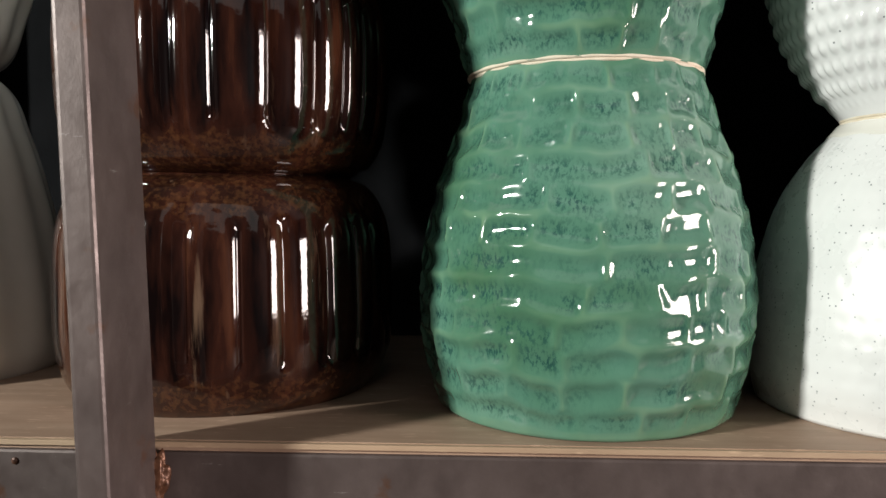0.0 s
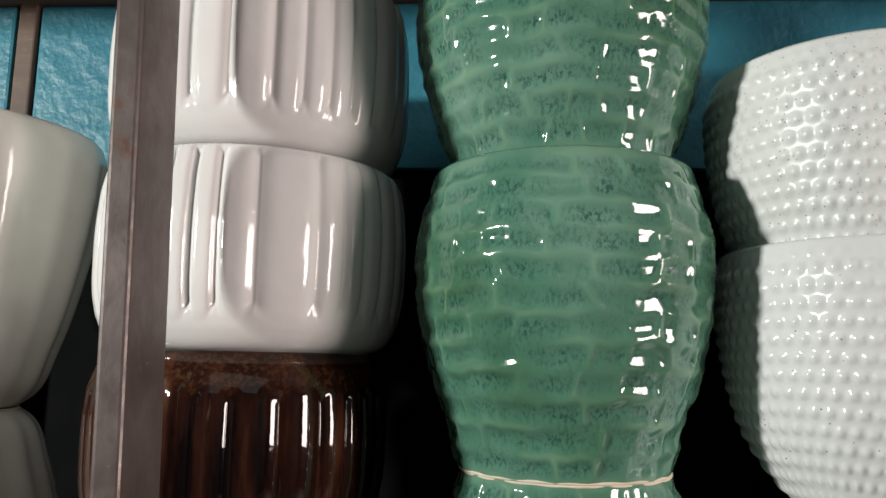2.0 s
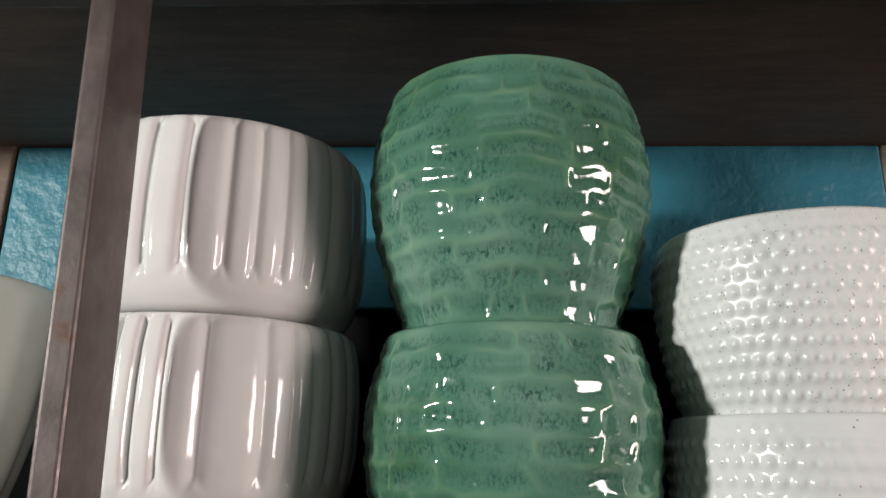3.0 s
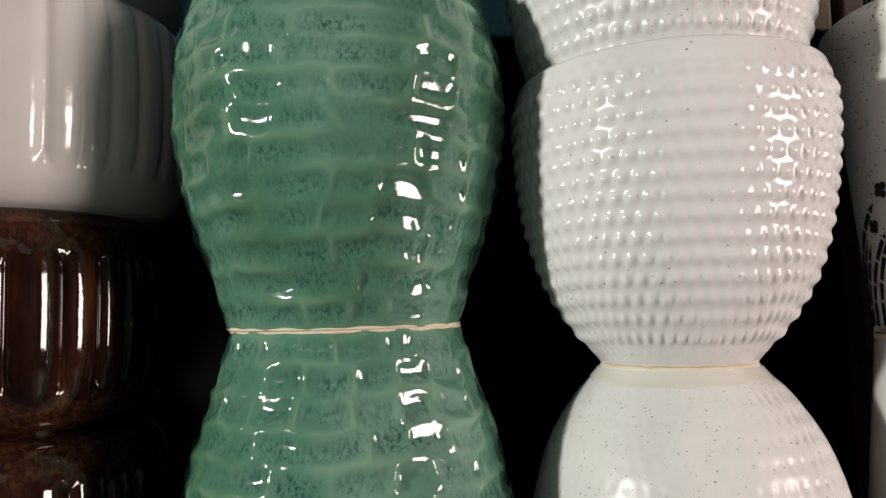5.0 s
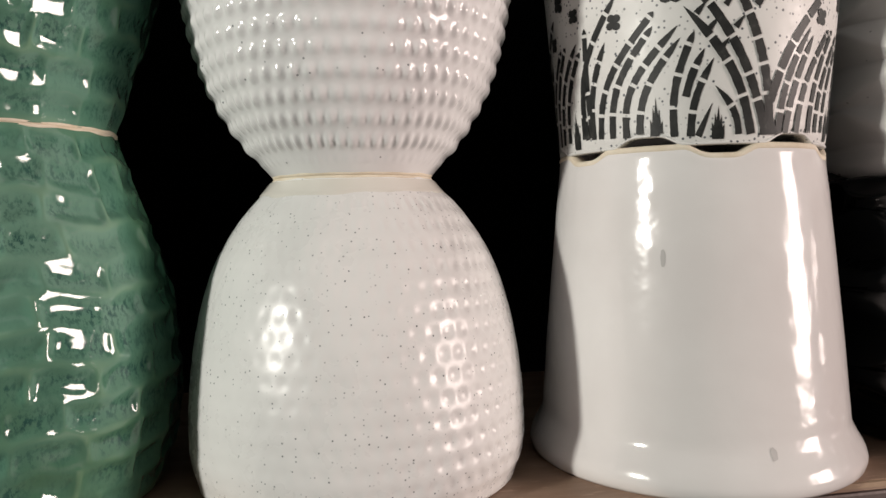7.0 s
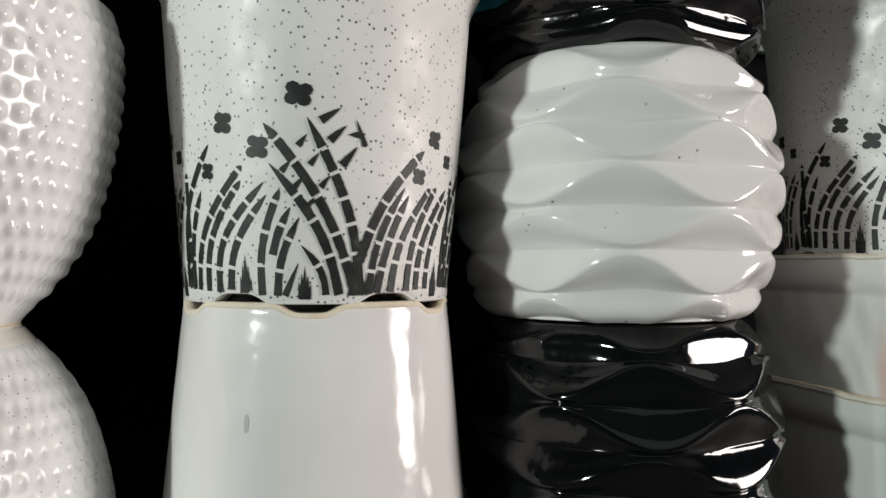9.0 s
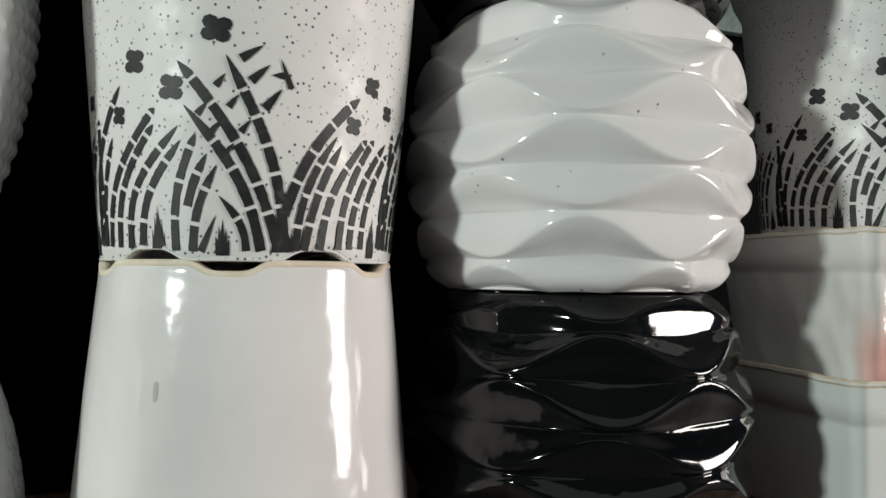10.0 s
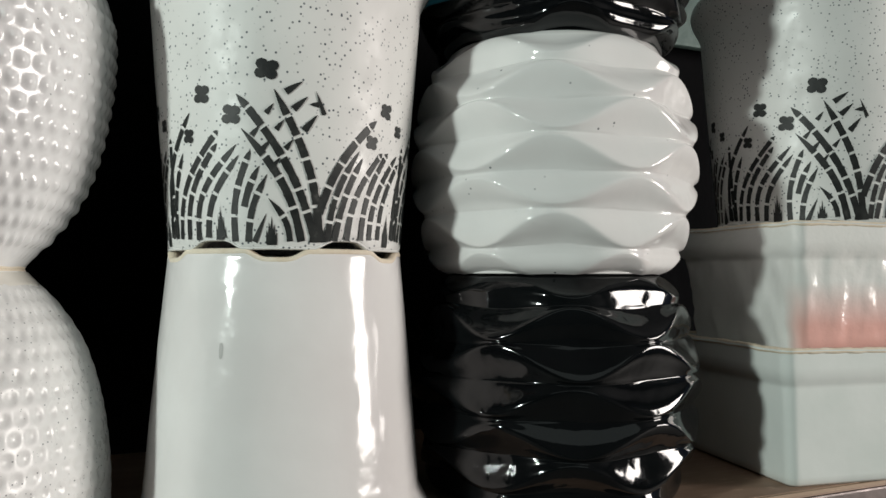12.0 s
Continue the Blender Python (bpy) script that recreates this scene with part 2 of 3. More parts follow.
def box(x0, x1, y0, y1, z0, z1, bevel=0.0, segments=2):
    bm = bmesh.new()
    bmesh.ops.create_cube(bm, size=1)
    for v in bm.verts:
        v.co = ((x0 + x1) / 2 + v.co.x * (x1 - x0), (y0 + y1) / 2 + v.co.y * (y1 - y0), (z0 + z1) / 2 + v.co.z * (z1 - z0))
    if bevel:
        bmesh.ops.bevel(bm, geom=bm.edges[:], offset=bevel, segments=segments, affect="EDGES", profile=0.6)
    return bm


def thing(name, label, category, group="", at=None, kind=""):
    ob = tagged(new(name), label, category, group, kind)
    ob.empty_display_size = 0.02
    if at is not None:
        ob.matrix_world = at
    return ob


def smooth_profile(points, rows):
    """Radius against height: a soft curve through the points, sampled evenly along its length."""
    p = np.array(points, dtype=float)
    d = np.concatenate([[0], np.cumsum(np.hypot(*np.diff(p, axis=0).T))])
    t = np.linspace(0, d[-1], rows)
    out = []
    m = np.gradient(p, d, axis=0)
    for s in t:
        i = min(np.searchsorted(d, s, side="right") - 1, len(d) - 2)
        h = d[i + 1] - d[i]
        u = (s - d[i]) / h
        out.append((2 * u**3 - 3 * u**2 + 1) * p[i] + (u**3 - 2 * u**2 + u) * h * m[i] + (3 * u**2 - 2 * u**3) * p[i + 1] + (u**3 - u**2) * h * m[i + 1])
    return np.array(out)


def turned(points, rows, segs, shape=None, wall=0.006, floor_z=0.008, notch=None):
    """A hollow pot turned from an outer profile (base to rim). shape(theta, f, r, z) gives an outward
    push in metres and a relief value 0..1. Returns verts, faces, relief."""
    prof = smooth_profile(points, rows)
    th = np.linspace(0, 2 * np.pi, segs, endpoint=False)
    R, T = np.repeat(prof[:, 0][:, None], segs, 1), np.repeat(th[None], rows, 0)
    Z = np.repeat(prof[:, 1][:, None], segs, 1)
    F = (Z - prof[0, 1]) / (prof[-1, 1] - prof[0, 1])
    push, rel = (np.zeros_like(R), np.full_like(R, 0.5)) if shape is None else shape(T, F, R, Z)
    slope = np.gradient(prof, axis=0)
    slope /= np.maximum(np.hypot(slope[:, 0], slope[:, 1]), 1e-9)[:, None]
    Rr, Zz = R + push * slope[:, 1][:, None], Z - push * slope[:, 0][:, None]
    if notch is not None:
        Zz += notch(th)[None] * np.clip(1 - (Z - prof[0, 1]) / 0.022, 0, 1)
    rings, rels = [], []
    for i in range(rows):
        rings.append(np.stack([Rr[i] * np.cos(th), Rr[i] * np.sin(th), Zz[i]], 1))
        rels.append(rel[i])
    top_r, top_z = prof[-1]
    inner = [(top_r - wall * 0.3, top_z + wall * 0.28), (top_r - wall * 0.7, top_z + wall * 0.26), (top_r - wall, top_z - wall * 0.1)]
    for k in range(int(rows * 0.9), 0, -max(1, rows // 12)):
        if prof[k, 1] > floor_z + prof[0, 1] + 0.004:
            inner.append((prof[k, 0] - wall, prof[k, 1]))
    inner += [(prof[0, 0] - wall, floor_z + prof[0, 1]), (0.002, floor_z + prof[0, 1])]
    for r, z in inner:
        rings.append(np.stack([np.full(segs, r) * np.cos(th), r * np.sin(th), np.full(segs, z)], 1))
        rels.append(np.full(segs, 0.6))
    base = [(prof[0, 0] - 0.006, prof[0, 1]), (prof[0, 0] - 0.009, prof[0, 1] + 0.003), (0.002, prof[0, 1] + 0.003)]
    if notch is not None:                   # a higher floor, open to the notches
        base = base[:1] + [(r, z + 0.0036) for r, z in base[1:]]
    low = []
    for k, (r, z) in enumerate(base):
        zz = np.full(segs, z)
        if notch is not None and k == 0:
            zz = zz + notch(th)
        low.append(np.stack([r * np.cos(th), r * np.sin(th), zz], 1))
        rels.insert(0, np.full(segs, 0.6))
    rings = low[::-1] + rings
    verts = np.concatenate(rings)
    n = len(rings)
    faces = []
    for i in range(n - 1):
        a, b = i * segs, (i + 1) * segs
        for j in range(segs):
            k = (j + 1) % segs
            faces.append((a + j, a + k, b + k, b + j))
    return verts, faces, np.concatenate(rels)


def ring(r, z, thick, high, segs=96, wobble=0.0, notch=None):
    """A thin turned band."""
    th = np.linspace(0, 2 * np.pi, segs, endpoint=False)
    w = wobble * np.array([noise.noise(Vector((math.cos(a) * 3, math.sin(a) * 3, z * 40))) for a in th])
    sect = [(-thick, 0), (0, 0), (0.0006, high * 0.5), (0, high), (-thick, high)]
    verts, faces = [], []
    for dr, dz in sect:
        verts += [((r + dr + w[i] * 0.4) * math.cos(a), (r + dr + w[i] * 0.4) * math.sin(a), z + dz + (w[i] if 0 < dz else 0) + (notch(np.array([a]))[0] if notch else 0)) for i, a in enumerate(th)]
    m = len(sect)
    for i in range(m):
        for j in range(segs):
            k, i2 = (j + 1) % segs, (i + 1) % m
            faces.append((i * segs + j, i * segs + k, i2 * segs + k, i2 * segs + j))
    return verts, faces


def fract(x):
    return x - np.floor(x)


def wobbly(T, Z, seed, scale=2.0, tall=25.0):
    """Smooth unevenness that closes round the pot."""
    rng = np.random.RandomState(seed)
    out = np.zeros_like(T)
    for _ in range(7):
        k, kz, p, q = rng.randint(1, 5) * scale, rng.uniform(-1, 1) * tall, rng.uniform(0, 6.28), rng.uniform(0.4, 1)
        out += q * np.sin(np.round(k) * T + kz * Z * 4 + p)
    return out / 4


def brick_relief(seed, rows=12, cols=20, depth=0.0029):
    """Rows of soft concave hollows parted by rounded level ribs and thin upright webs, no two alike."""
    def chance(p, q, k):
        return fract(np.sin(p * 12.9 + q * 78.2 + seed * k) * 437.5)

    def shape(T, F, R, Z):
        u0 = T / (2 * np.pi) * cols + 0.30 * wobbly(T, Z, seed, 3, 30)
        v = F * rows + 0.16 * wobbly(T, Z, seed + 5, 3, 8) + 0.08 * wobbly(T, Z, seed + 7, 9, 30)
        row = np.floor(v)
        u = u0 + 0.5 * (row % 2) + 0.22 * np.sin(row * 2.3 + seed)
        a, b = np.abs(fract(u) - 0.5) * 2, np.abs(fract(v) - 0.5) * 2
        web_h = np.clip(chance(row, np.floor(u + 0.5) % cols, 1.0) * 1.6, 0, 1)
        level = np.floor(v + 0.5)           # the rib that this point is nearest to
        rib_h = np.clip(0.80 + 0.30 * np.sin(level * 2.7 + 4 * T + seed) + 0.20 * np.sin(level * 5.1 - 7 * T), 0.3, 1)
        rib = 0.85 * rib_h * (0.5 - 0.5 * np.cos(np.pi * b)) ** 1.25
        web = web_h * np.clip((a - 0.60) / 0.40, 0, 1) ** 2 * (1 - b**6)
        wall = 1 - (1 - rib) * (1 - web)
        deep = 0.80 + 0.30 * wobbly(T, Z, seed + 13, 5, 45)
        fade = np.clip(np.minimum(F + 0.01, 1.0 - F) * 16, 0, 1)
        fade = fade * fade * (3 - 2 * fade)
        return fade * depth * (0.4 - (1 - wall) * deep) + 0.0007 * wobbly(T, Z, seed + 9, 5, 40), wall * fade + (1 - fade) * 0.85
    return shape


def knob_relief(seed, rows=16, cols=62, height=0.0015, lo=0.03, hi=0.985, worn=None):
    """Rows of small round knobs, every other row shifted by half."""
    def shape(T, F, R, Z):
        v = F * rows
        row = np.floor(v)
        u = T / (2 * np.pi) * cols + 0.5 * (row % 2)
        knob = np.clip(0.90 + 0.50 * wobbly(T, Z, seed, 1, 6), 0.45, 1)      # where low, the knobs run into level ribs
        d = np.sqrt((knob * (fract(u) - 0.5) * 2) ** 2 + ((fract(v) - 0.5) * 2) ** 2)
        k = 0.5 + 0.5 * np.cos(np.pi * np.clip(d, 0, 1))
        fade = np.clip((F - lo) * 20, 0, 1) * np.clip((hi - F) * 20, 0, 1)
        if worn is not None:                # thick glaze drowns the knobs on one side
            fade = fade * (0.10 + 0.90 * (0.5 - 0.5 * np.cos(T - worn)) ** 1.3)
        if worn is not None:
            k = 1 - k                       # pressed in, not raised
        return fade * height * (0.45 + 0.55 * knob) * (k - 0.3) + 0.0004 * wobbly(T, Z, seed + 3, 4, 30), k
    return shape


def flute_relief(seed, n=20, depth=0.0042, lo=0.12, hi=0.88, soft=False):
    """Upright rounded lobes with creased valleys and arched ends."""
    def shape(T, F, R, Z):
        u = T / (2 * np.pi) * n + (0.55 if soft else 0.30) * wobbly(T, Z * 0, seed, 2, 0)
        a = np.abs(fract(u) - 0.5) * 2
        lobe = np.sqrt(np.clip(1 - 0.96 * a**2, 0, 1))
        if soft:
            lobe = 0.2 * lobe + 0.8 * (0.45 + 0.55 * np.cos(np.pi * a**2.2))
        arch_lo = np.clip((F - lo - 0.05 * a**2) * 16, 0, 1)
        arch_hi = np.clip((hi - 0.05 * a**2 - F) * 16, 0, 1)
        fade = arch_lo * arch_hi
        fade = fade * fade * (3 - 2 * fade)
        deep = fract(np.sin((np.floor(u) % n) * 12.9 + seed) * 437.5)
        deep = 0.15 + 1.3 * deep**3 if soft else 0.25 + deep
        rel = np.where(fade > 0.5, 0.35 + 0.35 * (a > 0.86), 0.35 + (1 - fade) * 0.65)
        return fade * depth * (0.35 + 0.65 * deep) * (lobe - 0.80), rel
    return shape


def wave_relief(seed, n=6, rows=6.6, depth=0.0086, start=0.55):
    """Level creases with a rounded crest that swings up and down between them, each row against the next."""
    def shape(T, F, R, Z):
        v = F * rows + 0.04 * wobbly(T, Z * 0, seed, 1, 0) + start
        row = np.floor(v)
        t = v - row
        c = 0.5 + (0.39 + 0.04 * np.sin(row * 1.9 + seed)) * np.cos(n * T + np.pi * row + np.pi + 0.16 * np.sin(row * 2.7 + seed))
        tri = np.clip(np.where(t < c, t / c, (1 - t) / (1 - c)), 0, 1)
        swing = (c - 0.5) / 0.9
        deep = 0.20 + 0.80 * np.where(t < c, 0.5 + swing, 0.5 - swing)
        soft = 0.40 * tri + 0.60 * (0.5 - 0.5 * np.cos(np.pi * tri))
        fade = np.clip(np.minimum(F + 0.04, 1.04 - F) * 9, 0.0, 1)
        return fade * depth * (0.38 - deep * (1 - soft)), soft
    return shape


# ---- the setting ----
def slab(name, label, category, x0, x1, y0, y1, z0, z1, mat):
    return tagged(part(name, box(x0, x1, y0, y1, z0, z1), mat, None), label, category, kind="structure")


slab("floor", "grey concrete shop floor under the shelving", "floor", -3.2, 3.6, -2.2, BACK + 0.1, -0.1, 0, FLOORM)
slab("wall_north", "plastered wall behind the shelves, coloured near-black for the shade between the pots", "wall", -3.2, 3.6, BACK + 0.02, BACK + 0.12, 0.0, 2.8, SHADE_WALL)
slab("wall_south", "dim plastered wall across the aisle", "wall", -3.2, 3.6, -2.3, -2.2, 0.0, 2.8, DIM)
slab("wall_west", "dim plastered wall at the end of the aisle", "wall", -3.3, -3.2, -2.2, BACK, 0.0, 2.8, DIM)
slab("wall_east", "blue plastered wall at the end of the aisle", "wall", 3.6, 3.7, -2.2, BACK, 0.0, 2.8, NAVY)
slab("ceiling", "dim plastered shop ceiling", "ceiling", -3.2, 3.6, -2.2, BACK, 2.8, 2.9, DIM)

RACK = thing("shelving_rack", "brown painted steel shelving rack with hardboard shelves, rusty at the welds", "shelving")
FRONT = 0.322
# middle board on its front rail, with the pale sawn edge
part("shelf_board", box(-1.25, 1.9, FRONT + 0.002, BACK - 0.013, SHELF - 0.005, SHELF), BOARD, RACK, "brown hardboard shelf")
part("board_edge", box(-1.25, 1.9, FRONT - 0.0005, FRONT + 0.002, SHELF - 0.0028, SHELF - 0.0004), PLY, RACK, "pale sawn board edge")
part("front_rail", box(-1.25, 1.9, FRONT, FRONT + 0.024, SHELF - 0.030, SHELF - 0.005, 0.0015), STEEL, RACK, "grey-brown steel rail with scuffs")
part("rear_rail", box(-1.25, 1.9, BACK - 0.04, BACK - 0.016, SHELF - 0.030, SHELF - 0.005, 0.0015), STEEL, RACK)
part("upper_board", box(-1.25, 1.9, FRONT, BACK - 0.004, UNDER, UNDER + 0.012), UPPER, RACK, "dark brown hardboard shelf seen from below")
part("upper_rail", box(-1.25, 1.9, FRONT, FRONT + 0.024, UNDER - 0.020, UNDER, 0.0015), STEEL, RACK)
part("lower_board", box(-1.25, 1.9, FRONT + 0.002, BACK - 0.012, 0.435, 0.44), BOARD, RACK)
part("lower_rail", box(-1.25, 1.9, FRONT, FRONT + 0.024, 0.41, 0.435, 0.0015), STEEL, RACK)
for px, lean in ((-0.1640, -0.028), (1.45, 0.0)):
    bm = box(px, px + 0.0138, FRONT - 0.0435, FRONT - 0.0005, 0.0, 2.1, 0.0022, 3)
    for v in bm.verts:                      # the post stands a little out of plumb
        v.co.x += lean * (v.co.z - 1.13)
    part("post", bm, STEEL, RACK, "scuffed brown steel post")
for px in (-0.445, 0.455):
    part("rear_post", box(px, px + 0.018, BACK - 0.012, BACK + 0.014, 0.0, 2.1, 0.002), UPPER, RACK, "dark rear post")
LOW = 1.405            # lower edge of the painted back boards
part("back_board", box(-0.424, 0.418, BACK - 0.010, BACK + 0.002, LOW, UNDER - 0.001, 0.003), BLUE, RACK, "teal blue painted back board, rough")
part("back_board", box(-1.2, -0.449, BACK - 0.010, BACK + 0.002, LOW, UNDER - 0.001, 0.003), BLUE, RACK, "teal blue painted back board, rough")
part("board_end", box(0.4185, 0.446, BACK - 0.011, BACK + 0.002, LOW, UNDER - 0.001, 0.003), DUN, RACK, "bare worn end of the back board")
part("back_board", box(0.478, 1.85, BACK - 0.010, BACK + 0.002, LOW, UNDER - 0.001, 0.003), TEAL, RACK, "faded grey-teal back board")


def weld(x, y, z):
    bm = bmesh.new()
    bmesh.ops.create_icosphere(bm, subdivisions=4, radius=1)
    for v in bm.verts:
        c = v.co.copy()
        k = 1 + 0.35 * noise.noise(c * 2.2) + 0.16 * noise.noise(c * 6)
        v.co = Vector((x + c.x * 0.0065 * k, y + c.y * 0.004 * k, z + c.z * 0.0125 * k))
    return bm


part("weld_bead", weld(-0.1475, FRONT - 0.0005, SHELF - 0.017), WELD, RACK, "lumpy rusty weld", smooth=True)


for bx in (-0.213, 0.62):
    bm = bmesh.new()
    bmesh.ops.create_uvsphere(bm, u_segments=16, v_segments=8, radius=0.0018)
    for v in bm.verts:
        v.co = Vector((bx + v.co.x, FRONT + v.co.y * 0.5, SHELF - 0.0105 + v.co.z))
    part("rivet", bm, WELD, RACK, "small dark rivet", smooth=True)


# ---- the pots ----
def flip(x, y, z, high, turn=0.0):
    """Pose that stands a pot of that height upside down at z."""
    return pose(x, y, z + high, 180, 0, turn)


GREEN_P = [(0.0610, 0), (0.0632, 0.006), (0.0675, 0.023), (0.0760, 0.046), (0.0830, 0.071), (0.0875, 0.098), (0.0885, 0.119), (0.0860, 0.142), (0.0810, 0.162), (0.0780, 0.172)]


def green_pot(seed, scale=1.0, tall=1.0, depth=0.0029):
    ob = thing("flower_pot", "", "flower pot", "green pots in one stack")
    pts = [(r * scale, z * tall) for r, z in GREEN_P]
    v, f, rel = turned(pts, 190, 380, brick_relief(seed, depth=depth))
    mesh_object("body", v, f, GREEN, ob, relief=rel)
    v, f = ring(0.0610 * scale, -0.0006, 0.006, 0.0018, wobble=0.0004)
    mesh_object("foot_ring", v, f, CLAY, ob, "bare cream clay foot")
    return ob


def bumpy_pot(seed, mat, height=0.0015, worn=None, collar=False):
    ob = thing("planter_pot", "", "flower pot", "knobbly white pots in one stack")
    pts = [(0.0402, 0), (0.0435, 0.004), (0.0565, 0.019), (0.0698, 0.041), (0.0777, 0.065), (0.0825, 0.091), (0.0847, 0.117), (0.0842, 0.136), (0.0818, 0.145), (0.0808, 0.149)]
    v, f, rel = turned(pts, 190, 420, knob_relief(seed, height=height, worn=worn))
    mesh_object("body", v, f, mat, ob, relief=rel)
    v, f = ring(0.0403, -0.0005, 0.005, 0.0022)
    mesh_object("foot_ring", v, f, CLAY, ob, "bare cream clay foot")
    if collar:                              # thin glaze that stops in an uneven line round the foot
        low = smooth_profile(pts, 190)
        th = np.linspace(0, 2 * np.pi, 160, endpoint=False)
        end = 0.0092 + 0.0008 * np.sin(3 * th + 1) + 0.0005 * np.sin(11 * th)
        verts = []
        for k in range(6):
            z = 0.0012 + (end - 0.0012) * k / 5
            r = np.interp(z, low[:, 1], low[:, 0]) + (0.0008 if k < 5 else -0.0006)
            verts += list(zip(r * np.cos(th), r * np.sin(th), z))
        faces = [(k * 160 + i, k * 160 + (i + 1) % 160, (k + 1) * 160 + (i + 1) % 160, (k + 1) * 160 + i) for k in range(5) for i in range(160)]
        mesh_object("foot_collar", verts, faces, CREAM, ob, "thinly glazed cream collar")
    return ob


def fluted_pot(seed, mat, high, n, depth, wide=1.0, open_top=False):
    ob = thing("bowl_planter", "", "flower pot", "fluted pots in one stack")
    h = high
    pts = [(0.074, 0), (0.0815, 0.003), (0.0895, 0.012), (0.0945, 0.028), (0.0970, h * 0.5), (0.0965, h - 0.03)]
    pts += [(0.0945, h - 0.012), (0.0920, h - 0.003), (0.0900, h)] if open_top else [(0.0940, h - 0.014), (0.0890, h - 0.004), (0.0850, h)]
    pts = [(r * wide, z) for r, z in pts]
    v, f, rel = turned(pts, 110, 680, flute_relief(seed, n, depth, 0.13, 1.06 if open_top else 0.87, open_top))
    mesh_object("body", v, f, mat, ob, relief=rel)
    v, f = ring(0.074 * wide, -0.0004, 0.006, 0.0016)
    mesh_object("foot_ring", v, f, mat if mat == BROWN else CLAY, ob)
    return ob


def notches(th, turn=46):
    """Six shallow drainage notches round the foot."""
    k = np.clip((np.cos(6 * (th - radians(turn))) - 0.05) / 0.90, 0, 1)
    return 0.0046 * k * k * (3 - 2 * k)


TALL_P = [(0.0678, 0), (0.0686, 0.003), (0.0690, 0.008), (0.0699, 0.018), (0.0715, 0.036), (0.0732, 0.055), (0.0753, 0.08), (0.0774, 0.105), (0.0800, 0.14), (0.0810, 0.15), (0.0835, 0.156), (0.0869, 0.163), (0.0879, 0.168), (0.0869, 0.172)]


def tall_pot(mat, scale=1.0, tall=1.0, foot=0.0034):
    ob = thing("tall_planter", "", "flower pot")
    pts = [(r * scale, z * scale * tall) for r, z in TALL_P]
    cut = (lambda th: notches(th, 76)) if mat == WHITE else notches
    v, f, rel = turned(pts, 110, 192, None, notch=cut)
    mesh_object("body", v, f, mat, ob, relief=rel)
    v, f = ring(0.0682 * scale, -0.0006, 0.0066, foot * scale, 192, 0.0005, cut)
    mesh_object("foot_ring", v, f, CLAY if mat == WHITE else mat, ob, "bare clay foot with notches")
    return ob


def wavy_pot(seed, mat, start):
    ob = thing("wavy_planter", "", "flower pot", "wavy faceted pots in one stack")
    pts = [(0.073, 0), (0.078, 0.003), (0.0850, 0.016), (0.0925, 0.043), (0.0955, 0.073), (0.0925, 0.104), (0.0845, 0.131), (0.078, 0.142), (0.075, 0.146)]
    v, f, rel = turned(pts, 260, 336, wave_relief(seed, start=start))
    mesh_object("body", v, f, mat, ob, relief=rel)
    v, f = ring(0.073, -0.0004, 0.006, 0.0014)
    mesh_object("foot_ring", v, f, mat, ob)
    return ob


# printed meadow: strokes laid on the wall of a tall planter
def stroke(quads, pts, width, taper, gaps):
    """Adds a dashed brush stroke along pts (flat coordinates, metres) to the list of quads."""
    p = np.array(pts, dtype=float)
    d = np.concatenate([[0], np.cumsum(np.hypot(*np.diff(p, axis=0).T))])
    total, s = d[-1], 0.0
    at = lambda q: np.array([np.interp(q, d, p[:, 0]), np.interp(q, d, p[:, 1])])
    while s < total - 0.001:
        e = min(total, s + gaps * (0.72 + 0.5 * random.random()))
        if total - e < gaps * 0.35:
            e = total
        steps, last = 7, None
        for i in range(steps + 1):
            q = s + (e - s) * i / steps
            a, b = at(max(q - 0.0005, 0)), at(min(q + 0.0005, total))
            t = (b - a) / max(np.hypot(*(b - a)), 1e-6)
            nrm = np.array([-t[1], t[0]])
            w = width * (1 - taper * (q / total) ** 2) * 0.5
            if e == total:
                w *= 1 - 0.95 * ((q - s) / (e - s)) ** 1.6
            w *= 0.92 + 0.16 * random.random()
            pair = (at(q) + nrm * w, at(q) - nrm * w)
            if last is not None:
                quads.append((last[0], last[1], pair[1], pair[0]))
            last = pair
        s = e + 0.0017


def arc(x0, y0, x1, y1, bend, n=9):
    return [(x0 + (x1 - x0) * u + bend * math.sin(math.pi * u), y0 + (y1 - y0) * u) for u in np.linspace(0, 1, n)]


def flower(quads, x, y, r):
    for k in range(4):
        a = k * math.pi / 2 + 0.5 + 0.3 * random.random()
        cx, cy = x + math.cos(a) * r * 0.58, y + math.sin(a) * r * 0.58
        rim = [(cx + math.cos(t) * r * 0.52, cy + math.sin(t) * r * 0.46) for t in np.linspace(0, 2 * math.pi, 9)[:-1]]
        quads.append(tuple(np.array((x + math.cos(a + q) * r * 0.42, y + math.sin(a + q) * r * 0.42)) for q in (0, 1.57, 3.14, 4.71)))
        for i in range(8):
            j = (i + 1) % 8
            quads.append((np.array((cx, cy)), np.array(rim[i]), np.array(rim[j]), np.array((cx, cy))))


def tuft(quads, x, h):
    for dx, k in ((-0.003, 0.55), (-0.0015, 0.8), (0, 1.0), (0.0016, 0.75), (0.003, 0.5)):
        stroke(quads, arc(x + dx * 0.4, 0.001, x + dx, h * k, 0), 0.0032, 0.5, 1.0)


